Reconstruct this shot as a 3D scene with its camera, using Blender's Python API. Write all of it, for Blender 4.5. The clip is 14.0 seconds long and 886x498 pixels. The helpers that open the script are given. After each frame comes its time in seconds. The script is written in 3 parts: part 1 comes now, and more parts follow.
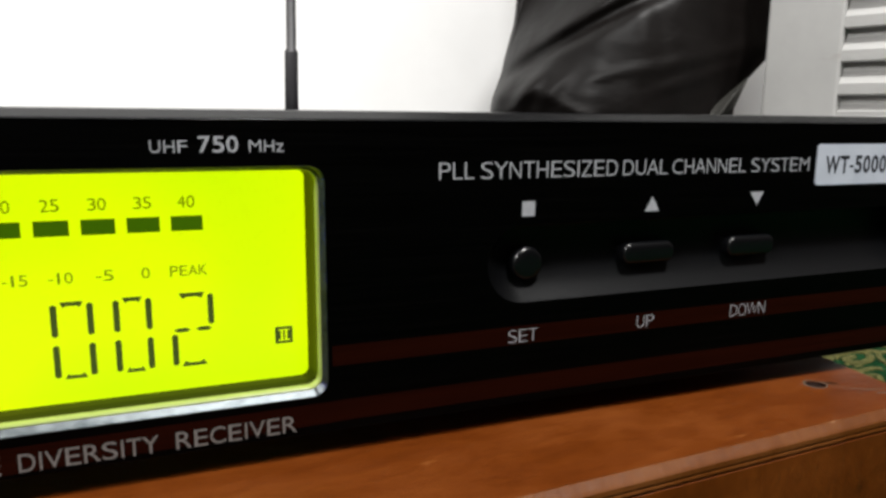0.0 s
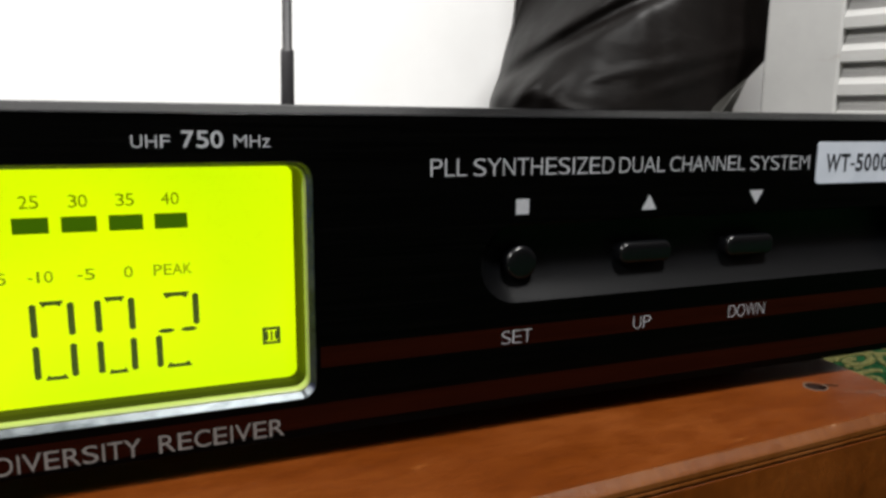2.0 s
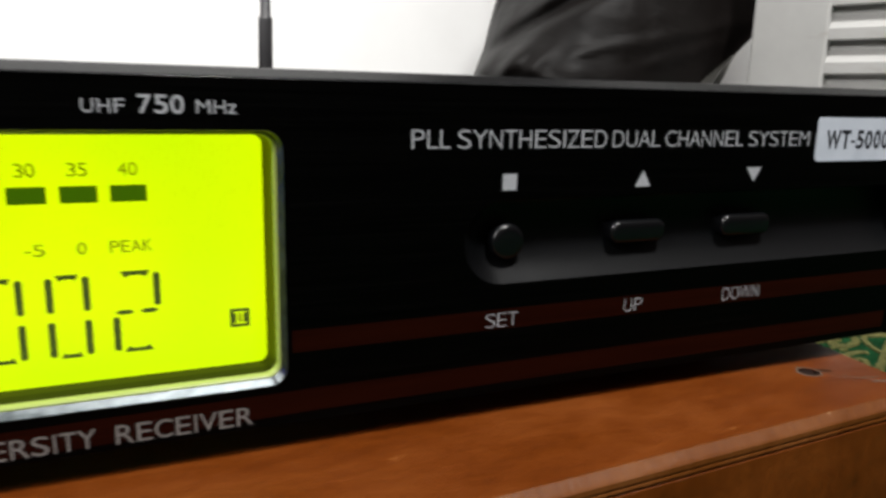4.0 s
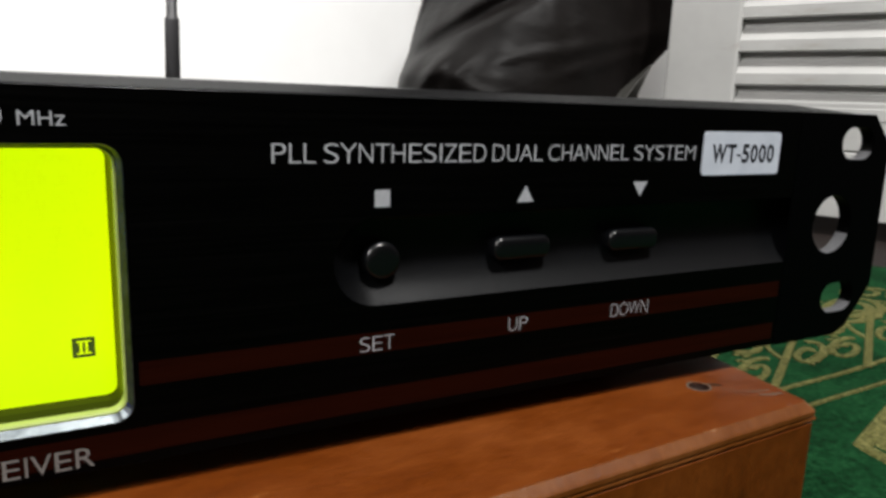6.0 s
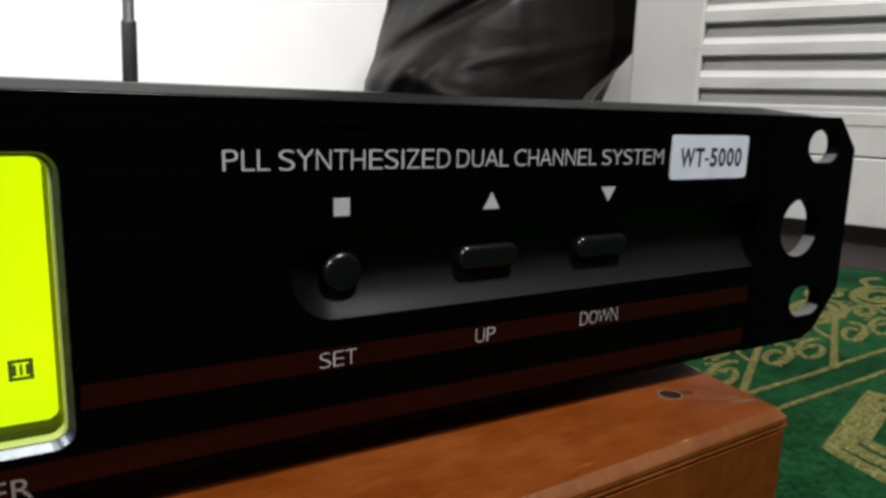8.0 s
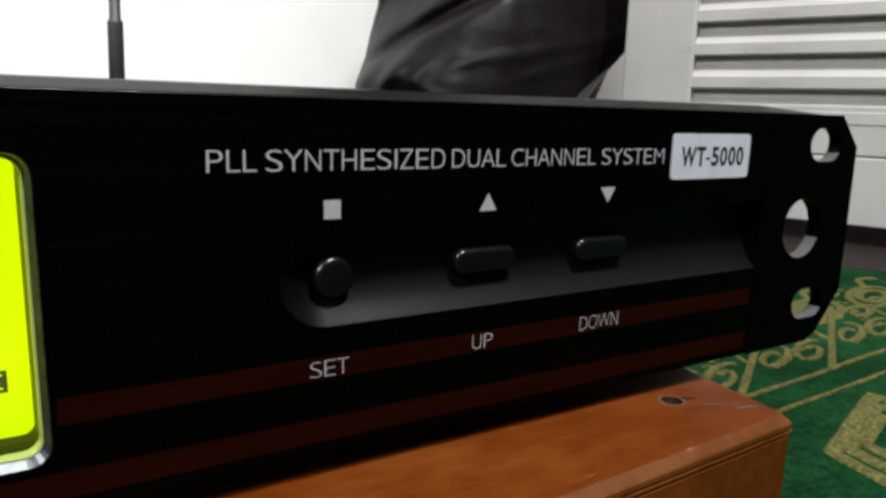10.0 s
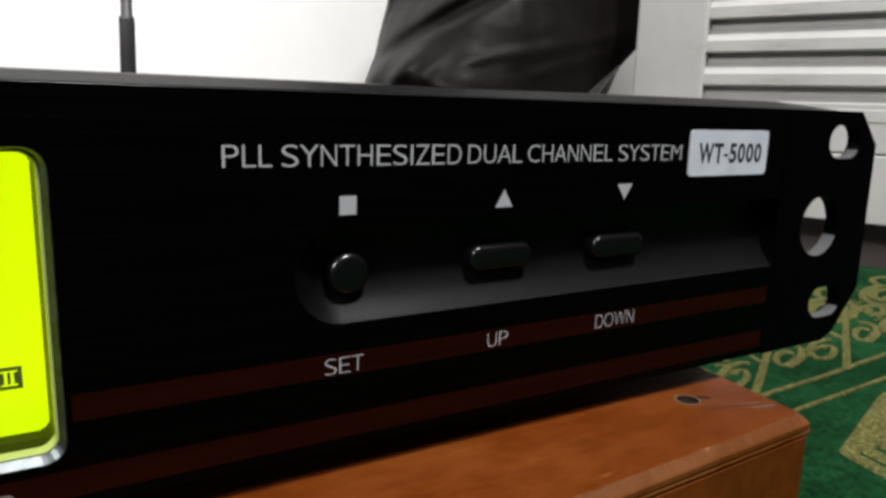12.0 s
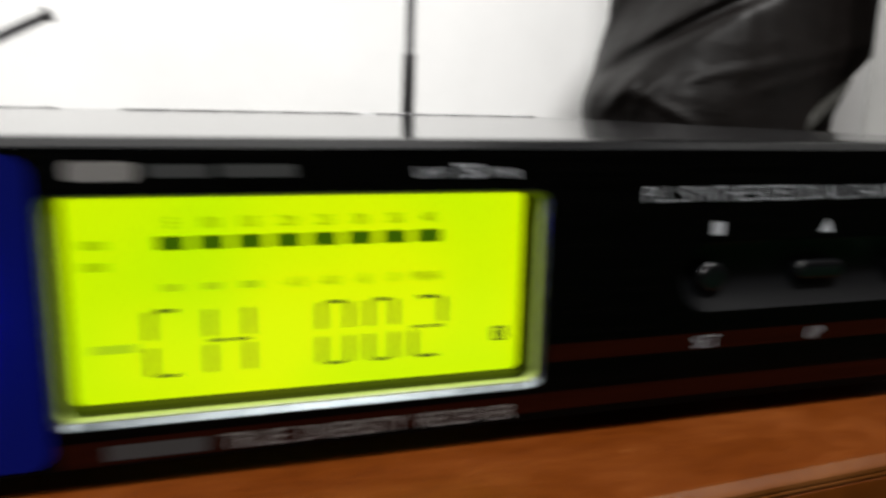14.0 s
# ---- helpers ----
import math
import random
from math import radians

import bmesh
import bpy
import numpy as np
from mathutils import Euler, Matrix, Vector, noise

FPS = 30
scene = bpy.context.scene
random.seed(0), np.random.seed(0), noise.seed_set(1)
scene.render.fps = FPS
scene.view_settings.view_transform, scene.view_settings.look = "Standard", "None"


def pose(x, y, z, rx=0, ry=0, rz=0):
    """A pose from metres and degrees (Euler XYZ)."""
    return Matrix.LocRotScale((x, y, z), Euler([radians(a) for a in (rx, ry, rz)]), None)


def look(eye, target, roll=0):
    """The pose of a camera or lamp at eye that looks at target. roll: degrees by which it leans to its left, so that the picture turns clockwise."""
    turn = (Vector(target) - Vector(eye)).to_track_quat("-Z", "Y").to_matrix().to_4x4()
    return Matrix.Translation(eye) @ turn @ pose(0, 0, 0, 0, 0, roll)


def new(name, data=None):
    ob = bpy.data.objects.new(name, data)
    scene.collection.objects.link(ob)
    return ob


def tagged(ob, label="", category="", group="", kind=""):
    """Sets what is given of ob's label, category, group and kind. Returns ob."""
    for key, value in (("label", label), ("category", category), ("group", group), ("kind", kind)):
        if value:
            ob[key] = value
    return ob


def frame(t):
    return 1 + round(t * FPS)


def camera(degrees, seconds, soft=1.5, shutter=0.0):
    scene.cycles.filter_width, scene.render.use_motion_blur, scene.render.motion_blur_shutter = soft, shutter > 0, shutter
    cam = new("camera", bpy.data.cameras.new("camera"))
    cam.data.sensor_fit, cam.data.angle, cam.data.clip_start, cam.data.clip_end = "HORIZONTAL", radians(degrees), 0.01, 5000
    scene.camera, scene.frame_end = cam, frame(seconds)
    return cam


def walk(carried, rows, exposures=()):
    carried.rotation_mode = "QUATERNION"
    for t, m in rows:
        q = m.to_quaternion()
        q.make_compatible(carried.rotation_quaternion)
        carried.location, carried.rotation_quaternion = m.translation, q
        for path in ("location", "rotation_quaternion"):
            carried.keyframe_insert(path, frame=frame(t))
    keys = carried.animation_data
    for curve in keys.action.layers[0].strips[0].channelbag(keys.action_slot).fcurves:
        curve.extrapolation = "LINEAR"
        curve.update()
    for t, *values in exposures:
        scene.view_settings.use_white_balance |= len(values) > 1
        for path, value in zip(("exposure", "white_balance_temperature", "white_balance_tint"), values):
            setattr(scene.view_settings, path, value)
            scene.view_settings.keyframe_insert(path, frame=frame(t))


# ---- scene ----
cam = camera(62.49, 14.0, soft=3.0, shutter=2.0)
# seconds, eye in metres, yaw, pitch and roll in degrees
PATH = [
    (0, 0.07206, -0.10201, 0.04505, -21.847, -10.305, 0.522),
    (0.5, 0.07282, -0.10178, 0.04482, -21.650, -10.076, 0.111),
    (1, 0.07289, -0.10192, 0.04502, -21.414, -10.009, 0.014),
    (1.5, 0.07362, -0.10065, 0.04421, -21.601, -10.128, 0.338),
    (2, 0.07405, -0.10001, 0.04413, -21.927, -10.171, 0.596),
    (4.5, 0.07929, -0.09286, 0.04305, -24.459, -12.205, 1.627),
    (5, 0.08326, -0.09308, 0.04479, -26.662, -11.652, 1.257),
    (5.5, 0.08674, -0.09296, 0.04507, -27.824, -11.460, 2.056),
    (6, 0.08736, -0.09189, 0.04438, -28.544, -11.584, 2.065),
    (6.5, 0.08775, -0.09178, 0.04416, -29.191, -11.605, 1.912),
    (7, 0.08933, -0.08966, 0.04423, -29.963, -11.714, 1.951),
    (7.5, 0.09012, -0.08863, 0.04417, -30.568, -11.566, 2.001),
    (8, 0.09007, -0.08853, 0.04429, -31.013, -11.155, 1.887),
    (10.5, 0.09198, -0.08414, 0.04343, -31.719, -11.052, 1.762),
    (11, 0.09105, -0.08397, 0.04272, -31.769, -11.109, 1.877),
    (11.5, 0.09146, -0.08415, 0.04306, -31.354, -11.105, 1.838),
    (12, 0.09135, -0.08356, 0.04352, -31.008, -11.269, 1.779),
    (12.5, 0.08883, -0.08606, 0.04433, -30.184, -11.799, 1.571),
    (13, 0.07254, -0.09754, 0.04725, -25.428, -11.360, 1.814),
    (13.5, 0.05812, -0.10084, 0.04925, -20.882, -11.548, 2.018),
    (14, 0.04370, -0.10801, 0.05113, -16.950, -11.173, 1.244),
]
EXPOSURES = [(0.0, -0.04), (12.5, -0.04), (14.0, -0.2)]
walk(cam, [(t, pose(x, y, z, 0, 0, yaw) @ pose(0, 0, 0, 90 + pitch) @ pose(0, 0, 0, 0, 0, roll)) for t, x, y, z, yaw, pitch, roll in PATH], EXPOSURES)

# ---- light ----
world = bpy.data.worlds.new("room_air")
scene.world = world
world.use_nodes = True
world.node_tree.nodes["Background"].inputs[0].default_value = (0.9, 0.95, 1.0, 1)
world.node_tree.nodes["Background"].inputs[1].default_value = 0.02
scene.view_settings.exposure = 0.0
LAMPS = [
    # name, place, aim, size, watts
    ("ceiling_light", (0.30, -0.80, 1.9), (0.15, 0.2, 0.0), 0.3, 84.0),
    ("side_light", (-0.95, -0.5, 0.9), (0.2, 0.15, 0.0), 0.35, 23.0),
]
for _name, _at, _aim, _size, _watts in LAMPS:
    lamp_data = bpy.data.lights.new(_name, "AREA")
    lamp_data.shape, lamp_data.size = "DISK", _size
    lamp_data.energy, lamp_data.color = _watts, (1.0, 0.985, 0.965)
    lamp = new(_name, lamp_data)
    lamp.matrix_world = look(_at, _aim)

MM = 0.001


# ---- materials ----
def material(name, base, rough=0.5, metal=0.0, spec=0.5, coat=0.0):
    m = bpy.data.materials.new(name)
    m.use_nodes = True
    b = m.node_tree.nodes["Principled BSDF"]
    b.inputs["Base Color"].default_value = (*base, 1)
    b.inputs["Roughness"].default_value = rough
    b.inputs["Metallic"].default_value = metal
    b.inputs["Specular IOR Level"].default_value = spec
    b.inputs["Coat Weight"].default_value = coat
    return m


def node(m, kind, **values):
    n = m.node_tree.nodes.new(kind)
    for key, value in values.items():
        n.inputs[key].default_value = value
    return n


def link(m, a, out, b, into):
    m.node_tree.links.new(a.outputs[out], b.inputs[into])


def noise_on(m, size, stretch=(1, 1, 1), detail=4.0, rough=0.6, turn=(0, 0, 0)):
    """Noise whose grains are about size metres, in the object's own space."""
    where = m.node_tree.nodes.new("ShaderNodeTexCoord")
    mapping = m.node_tree.nodes.new("ShaderNodeMapping")
    mapping.inputs["Scale"].default_value = stretch
    mapping.inputs["Rotation"].default_value = turn
    n = node(m, "ShaderNodeTexNoise", Scale=1.0 / size, Detail=detail, Roughness=rough)
    link(m, where, "Object", mapping, "Vector")
    link(m, mapping, "Vector", n, "Vector")
    return n


def ramp(m, source, stops):
    r = m.node_tree.nodes.new("ShaderNodeValToRGB")
    while len(r.color_ramp.elements) < len(stops):
        r.color_ramp.elements.new(0.5)
    for e, (at, colour) in zip(r.color_ramp.elements, stops):
        e.position, e.color = at, (*colour, 1)
    link(m, source, 0, r, "Fac")
    return r


def bsdf(m):
    return m.node_tree.nodes["Principled BSDF"]


def bump(m, source, strength, distance):
    b = node(m, "ShaderNodeBump", Strength=strength, Distance=distance)
    link(m, source, 0, b, "Height")
    link(m, b, "Normal", bsdf(m), "Normal")


def rough_from(m, source, low, high):
    r = ramp(m, source, [(0.3, (low,) * 3), (0.7, (high,) * 3)])
    link(m, r, "Color", bsdf(m), "Roughness")


# black anodised, brushed along the panel
PANEL = material("brushed_black_metal", (0.004, 0.004, 0.004), 0.34, 0.0, 0.05)
_n = noise_on(PANEL, 0.0006, (0.02, 1, 1), 5)
link(PANEL, ramp(PANEL, _n, [(0.35, (0.0001, 0.0001, 0.0001)), (0.62, (0.0003, 0.00026, 0.00025)), (0.82, (0.0008, 0.00066, 0.0006))]), "Color", bsdf(PANEL), "Base Color")
rough_from(PANEL, _n, 0.3, 0.44)
bump(PANEL, _n, 0.03, 0.0001)

EAR = material("satin_black_paint", (0.0003, 0.0003, 0.0004), 0.42, 0.0, 0.03)
bump(EAR, noise_on(EAR, 0.0007), 0.05, 0.0002)

STRIPE = material("dark_red_print", (0.02, 0.004, 0.002), 0.45, 0.0, 0.05)
_n = noise_on(STRIPE, 0.0006, (0.02, 1, 1), 5)
link(STRIPE, ramp(STRIPE, _n, [(0.35, (0.006, 0.0007, 0.0001)), (0.7, (0.0102, 0.0014, 0.0003))]), "Color", bsdf(STRIPE), "Base Color")

INK = material("grey_white_print", (0.5, 0.5, 0.5), 0.55)
_n = noise_on(INK, 0.0004, detail=3)
link(INK, ramp(INK, _n, [(0.3, (0.2099, 0.2161, 0.2309)), (0.7, (0.2964, 0.3026, 0.3211))]), "Color", bsdf(INK), "Base Color")
DIM_INK = material("dull_grey_print", (0.2, 0.19, 0.18), 0.6)
BAR_INK = material("faded_grey_print", (0.014, 0.0145, 0.0145), 0.6)
_n = noise_on(DIM_INK, 0.0004, detail=3)
link(DIM_INK, ramp(DIM_INK, _n, [(0.3, (0.08027, 0.0741, 0.06916)), (0.7, (0.1235, 0.1173, 0.1111))]), "Color", bsdf(DIM_INK), "Base Color")

STICKER = material("pale_grey_sticker", (0.5, 0.53, 0.58), 0.5)
_n = noise_on(STICKER, 0.004)
link(STICKER, ramp(STICKER, _n, [(0.3, (0.3334, 0.3581, 0.4075)), (0.7, (0.3829, 0.4075, 0.4569))]), "Color", bsdf(STICKER), "Base Color")
STICKER_INK = material("dark_sticker_print", (0.008, 0.009, 0.013), 0.5)

RECESS = material("satin_black_plastic", (0.0011, 0.0012, 0.0015), 0.4, 0.0, 0.17)
bump(RECESS, noise_on(RECESS, 0.0005), 0.12, 0.0003)
BUTTON = material("black_button_plastic", (0.0012, 0.0013, 0.0017), 0.27, 0.0, 0.38)
bump(BUTTON, noise_on(BUTTON, 0.0006), 0.04, 0.0002)

SILVER = material("satin_silver_bezel", (0.42, 0.45, 0.47), 0.36, 1.0)
_n = noise_on(SILVER, 0.0012, (0.5, 1, 1))
link(SILVER, ramp(SILVER, _n, [(0.3, (0.03, 0.035, 0.037)), (0.7, (0.085, 0.094, 0.098))]), "Color", bsdf(SILVER), "Base Color")
rough_from(SILVER, _n, 0.3, 0.44)
bump(SILVER, _n, 0.12, 0.0003)
GASKET = material("dark_display_surround", (0.0015, 0.002, 0.001), 0.35, 0.0, 0.08)
CLEAR_RIM = material("pale_display_rim", (0.22, 0.27, 0.07), 0.3)

LCD = bpy.data.materials.new("lit_yellow_green_display")
LCD.use_nodes = True
_b = bsdf(LCD)
_b.inputs["Base Color"].default_value = (0.02, 0.03, 0.0, 1)
_b.inputs["Roughness"].default_value = 0.35
_n = noise_on(LCD, 0.03, detail=1)
link(LCD, ramp(LCD, _n, [(0.3, (0.6, 0.95, 0.0)), (0.7, (0.79, 1.0, 0.0))]), "Color", _b, "Emission Color")
_b.inputs["Emission Strength"].default_value = 1.05

SEGMENT = material("dark_display_segment", (0.02, 0.03, 0.0), 0.6)
bsdf(SEGMENT).inputs["Emission Color"].default_value = (0.014, 0.035, 0.0, 1)
bsdf(SEGMENT).inputs["Emission Strength"].default_value = 1.0
BAR = material("green_display_bar", (0.02, 0.03, 0.0), 0.6)
bsdf(BAR).inputs["Emission Color"].default_value = (0.04, 0.11, 0.0, 1)
bsdf(BAR).inputs["Emission Strength"].default_value = 1.0
FAINT = material("faint_display_print", (0.02, 0.03, 0.0), 0.6)
bsdf(FAINT).inputs["Emission Color"].default_value = (0.13, 0.22, 0.0, 1)
bsdf(FAINT).inputs["Emission Strength"].default_value = 1.0
PALE = material("pale_display_print", (0.02, 0.03, 0.0), 0.6)
bsdf(PALE).inputs["Emission Color"].default_value = (0.44, 0.68, 0.0, 1)
bsdf(PALE).inputs["Emission Strength"].default_value = 1.0
BLUE = material("lit_blue_lens", (0.01, 0.02, 0.2), 0.3)
bsdf(BLUE).inputs["Emission Color"].default_value = (0.0, 0.01, 1.0, 1)
bsdf(BLUE).inputs["Emission Strength"].default_value = 34.0
# blue base colour puts the power button's glow onto the black panel
GLOW_TINT = material("blue_glow_tint", (0.001, 0.0025, 0.06), 0.5, 0.0, 0.05)
bump(GLOW_TINT, noise_on(GLOW_TINT, 0.002), 0.05, 0.0002)
EDGE = material("grey_black_panel_edge", (0.0012, 0.0013, 0.0018), 0.22, 0.0, 0.15)
bump(EDGE, noise_on(EDGE, 0.0008, (0.03, 1, 1)), 0.08, 0.0002)
CUT_METAL = material("bare_cut_aluminium", (0.05525, 0.05525, 0.0585), 0.5, 0.0, 0.2)
bump(CUT_METAL, noise_on(CUT_METAL, 0.0006), 0.15, 0.0002)
CHASSIS = material("black_painted_steel", (0.02, 0.02, 0.021), 0.1, 0.0, 0.6)
bump(CHASSIS, noise_on(CHASSIS, 0.03), 0.03, 0.001)
# pale base colour paints the bright line reflected along the rear edge
REFLECTED_LINE = material("pale_reflected_line", (0.45, 0.45, 0.46), 0.4)
bump(REFLECTED_LINE, noise_on(REFLECTED_LINE, 0.003, (0.2, 1, 1)), 0.2, 0.0004)
RUBBER = material("black_rubber", (0.015, 0.015, 0.015), 0.8)
ANTENNA = material("dark_antenna_plastic", (0.028, 0.027, 0.029), 0.5)
bump(ANTENNA, noise_on(ANTENNA, 0.001), 0.05, 0.0003)


def wood(name, dark, mid, light, wear, run=(0.3, 1, 1)):
    m = material(name, mid, 0.4, 0.0, 0.2)
    grain = noise_on(m, 0.0022, run, 8, 0.72)
    blot = noise_on(m, 0.018, (0.7, 1, 1), 6, 0.7)
    mix = m.node_tree.nodes.new("ShaderNodeMix")
    mix.data_type = "FLOAT"
    mix.inputs[0].default_value = 0.6
    m.node_tree.links.new(grain.outputs[0], mix.inputs[2])
    m.node_tree.links.new(blot.outputs[0], mix.inputs[3])
    r = ramp(m, mix, [(0.33, dark), (0.5, mid), (0.68, light)])
    # worn flecks where the varnish has gone
    fleck = ramp(m, noise_on(m, 0.0035, (0.4, 1, 1), 6, 0.75), [(wear, (0, 0, 0)), (wear + 0.05, (1, 1, 1))])
    worn = m.node_tree.nodes.new("ShaderNodeMix")
    worn.data_type = "RGBA"
    m.node_tree.links.new(fleck.outputs[0], worn.inputs[0])
    m.node_tree.links.new(r.outputs[0], worn.inputs[6])
    worn.inputs[7].default_value = (light[0] * 1.6, light[1] * 2.2, light[2] * 4.0, 1)
    m.node_tree.links.new(worn.outputs[2], bsdf(m).inputs["Base Color"])
    rough_from(m, blot, 0.3, 0.46)
    fine = noise_on(m, 0.0011, run, 6, 0.7)
    bump(m, fine, 0.4, 0.0005)
    return m


WOOD = wood("varnished_red_brown_wood", (0.044, 0.0084, 0.0007), (0.078, 0.0168, 0.0014), (0.11, 0.0275, 0.0034), 0.67)
WOOD_EDGE = wood("worn_wood_edge", (0.045, 0.011, 0.001), (0.08, 0.0225, 0.003), (0.122, 0.043, 0.011), 0.64, (2.2, 0.3, 0.3))
WOOD_FRONT = wood("orange_brown_wood_front", (0.034, 0.0068, 0.0004), (0.068, 0.0152, 0.001), (0.104, 0.026, 0.0022), 0.7, (1.0, 1, 0.4))
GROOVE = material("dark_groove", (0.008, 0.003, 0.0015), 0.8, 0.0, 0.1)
DENT = material("dull_brown_filler", (0.022, 0.0085, 0.0035), 0.7, 0.0, 0.1)
FILLER = material("pale_wood_filler", (0.055, 0.034, 0.02), 0.8)

WALL = material("white_wall_paint", (0.83, 0.83, 0.82), 0.7)
_n = noise_on(WALL, 0.12)
link(WALL, ramp(WALL, _n, [(0.3, (0.8, 0.8, 0.79)), (0.7, (0.85, 0.85, 0.84))]), "Color", bsdf(WALL), "Base Color")
bump(WALL, noise_on(WALL, 0.004), 0.1, 0.001)
# dark brown for the unseen walls, so the panel mirrors little light
REAR = material("dark_unseen_wall", (0.04, 0.028, 0.022), 0.7)
bump(REAR, noise_on(REAR, 0.006), 0.1, 0.001)
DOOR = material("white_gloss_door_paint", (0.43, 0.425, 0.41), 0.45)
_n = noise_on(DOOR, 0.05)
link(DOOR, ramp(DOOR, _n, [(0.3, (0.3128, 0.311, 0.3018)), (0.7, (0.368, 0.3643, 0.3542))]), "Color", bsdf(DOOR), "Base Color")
_k = DOOR.node_tree.nodes.new("ShaderNodeMix")
_k.data_type = "RGBA"
link(DOOR, ramp(DOOR, noise_on(DOOR, 0.035, (0.5, 1, 2.2), 6, 0.7), [(0.6, (0, 0, 0)), (0.78, (0.55, 0.55, 0.55))]), 0, _k, 0)
DOOR.node_tree.links.new(bsdf(DOOR).inputs["Base Color"].links[0].from_socket, _k.inputs[6])
_k.inputs[7].default_value = (0.19, 0.165, 0.125, 1)
link(DOOR, _k, 2, bsdf(DOOR), "Base Color")
bump(DOOR, noise_on(DOOR, 0.003), 0.06, 0.0008)
FLOOR = material("dark_floor_tile", (0.012, 0.009, 0.008), 0.6, 0.0, 0.1)
bump(FLOOR, noise_on(FLOOR, 0.01), 0.1, 0.002)

CARPET = material("green_woven_carpet", (0.012, 0.1, 0.05), 0.95, 0.0, 0.04)
_n = noise_on(CARPET, 0.0016, detail=5, rough=0.7)
_m = noise_on(CARPET, 0.02)
_x = CARPET.node_tree.nodes.new("ShaderNodeMix")
_x.data_type = "FLOAT"
_x.inputs[0].default_value = 0.4
CARPET.node_tree.links.new(_n.outputs[0], _x.inputs[2])
CARPET.node_tree.links.new(_m.outputs[0], _x.inputs[3])
link(CARPET, ramp(CARPET, _x, [(0.36, (0.00078, 0.0065, 0.00182)), (0.5, (0.00286, 0.0234, 0.00728)), (0.64, (0.00975, 0.0494, 0.01625))]), "Color", bsdf(CARPET), "Base Color")
bump(CARPET, _n, 0.5, 0.0012)
GOLD = material("gold_weave", (0.32, 0.27, 0.1), 0.7, 0.0, 0.12)
_n = noise_on(GOLD, 0.0012, detail=4, rough=0.7)
link(GOLD, ramp(GOLD, _n, [(0.35, (0.0234, 0.0247, 0.0052)), (0.52, (0.065, 0.0624, 0.0156)), (0.7, (0.169, 0.1586, 0.0598))]), "Color", bsdf(GOLD), "Base Color")
bump(GOLD, _n, 0.6, 0.001)

BAG = material("black_bin_bag_plastic", (0.006, 0.005, 0.0045), 0.45, 0.0, 0.2)
_n = noise_on(BAG, 0.03, (1, 1, 0.5), 4)
link(BAG, ramp(BAG, _n, [(0.35, (0.0016, 0.0009, 0.0007)), (0.7, (0.0036, 0.0024, 0.002))]), "Color", bsdf(BAG), "Base Color")
rough_from(BAG, _n, 0.44, 0.56)
bump(BAG, noise_on(BAG, 0.022, (0.8, 0.8, 1.6), 3, 0.5), 0.16, 0.006)
# paler than the bag: the sheen on its lower edge is in this grey
BAG_SHEEN = material("grey_bag_sheen", (0.03, 0.029, 0.026), 0.5, 0.0, 0.2)
bump(BAG_SHEEN, noise_on(BAG_SHEEN, 0.006, (1, 1, 0.4)), 0.4, 0.003)


# ---- builders ----
def empty(name, label, category, group="", at=(0, 0, 0), turn=0.0):
    ob = new(name)
    ob.empty_display_size = 0.02
    ob.matrix_basis = pose(*at, 0, 0, turn)
    return tagged(ob, label, category, group)


def link_mesh(name, mesh, mat, parent=None, label="", smooth=False):
    ob = new(name, mesh)
    mesh.materials.clear()
    mesh.materials.append(mat)
    for p in mesh.polygons:
        p.use_smooth = smooth
    if parent is not None:
        ob.parent = parent
    return tagged(ob, label) if label else ob


def part(name, bm, mat, parent=None, label="", smooth=False):
    mesh = bpy.data.meshes.new(name)
    bmesh.ops.recalc_face_normals(bm, faces=bm.faces)
    bm.to_mesh(mesh)
    bm.free()
    return link_mesh(name, mesh, mat, parent, label, smooth)


def baked(ob):
    """The finished mesh of a curve or text object, which is then removed."""
    mesh = bpy.data.meshes.new_from_object(ob.evaluated_get(bpy.context.evaluated_depsgraph_get()))
    data = ob.data
    bpy.data.objects.remove(ob)
    bpy.data.curves.remove(data)
    return mesh


UPRIGHT = Matrix(((1, 0, 0, 0), (0, 0, -1, 0), (0, 1, 0, 0), (0, 0, 0, 1)))


def plate(loops, front, back, bevel=0.0, upright=True):
    """A flat plate with holes. loops in mm: the outline first, then its holes; front and back in mm along y (upright) or z (lying)."""
    data = bpy.data.curves.new("plate", "CURVE")
    data.dimensions, data.fill_mode = "2D", "BOTH"
    data.extrude = abs(back - front) * MM / 2 - bevel * MM
    data.bevel_depth, data.bevel_resolution = bevel * MM, 2
    data.offset = -bevel * MM
    for loop in loops:
        s = data.splines.new("POLY")
        s.points.add(len(loop) - 1)
        for p, (x, y) in zip(s.points, loop):
            p.co = (x * MM, y * MM, 0, 1)
        s.use_cyclic_u = True
    mesh = baked(new("plate", data))
    if upright:
        mesh.transform(Matrix.Translation((0, (front + back) / 2 * MM, 0)) @ UPRIGHT)
    else:
        mesh.transform(Matrix.Translation((0, 0, (front + back) / 2 * MM)))
    return mesh


def arc(cx, cy, r, a0, a1, n=10):
    return [(cx + r * math.cos(radians(a0 + (a1 - a0) * i / n)), cy + r * math.sin(radians(a0 + (a1 - a0) * i / n))) for i in range(n + 1)]


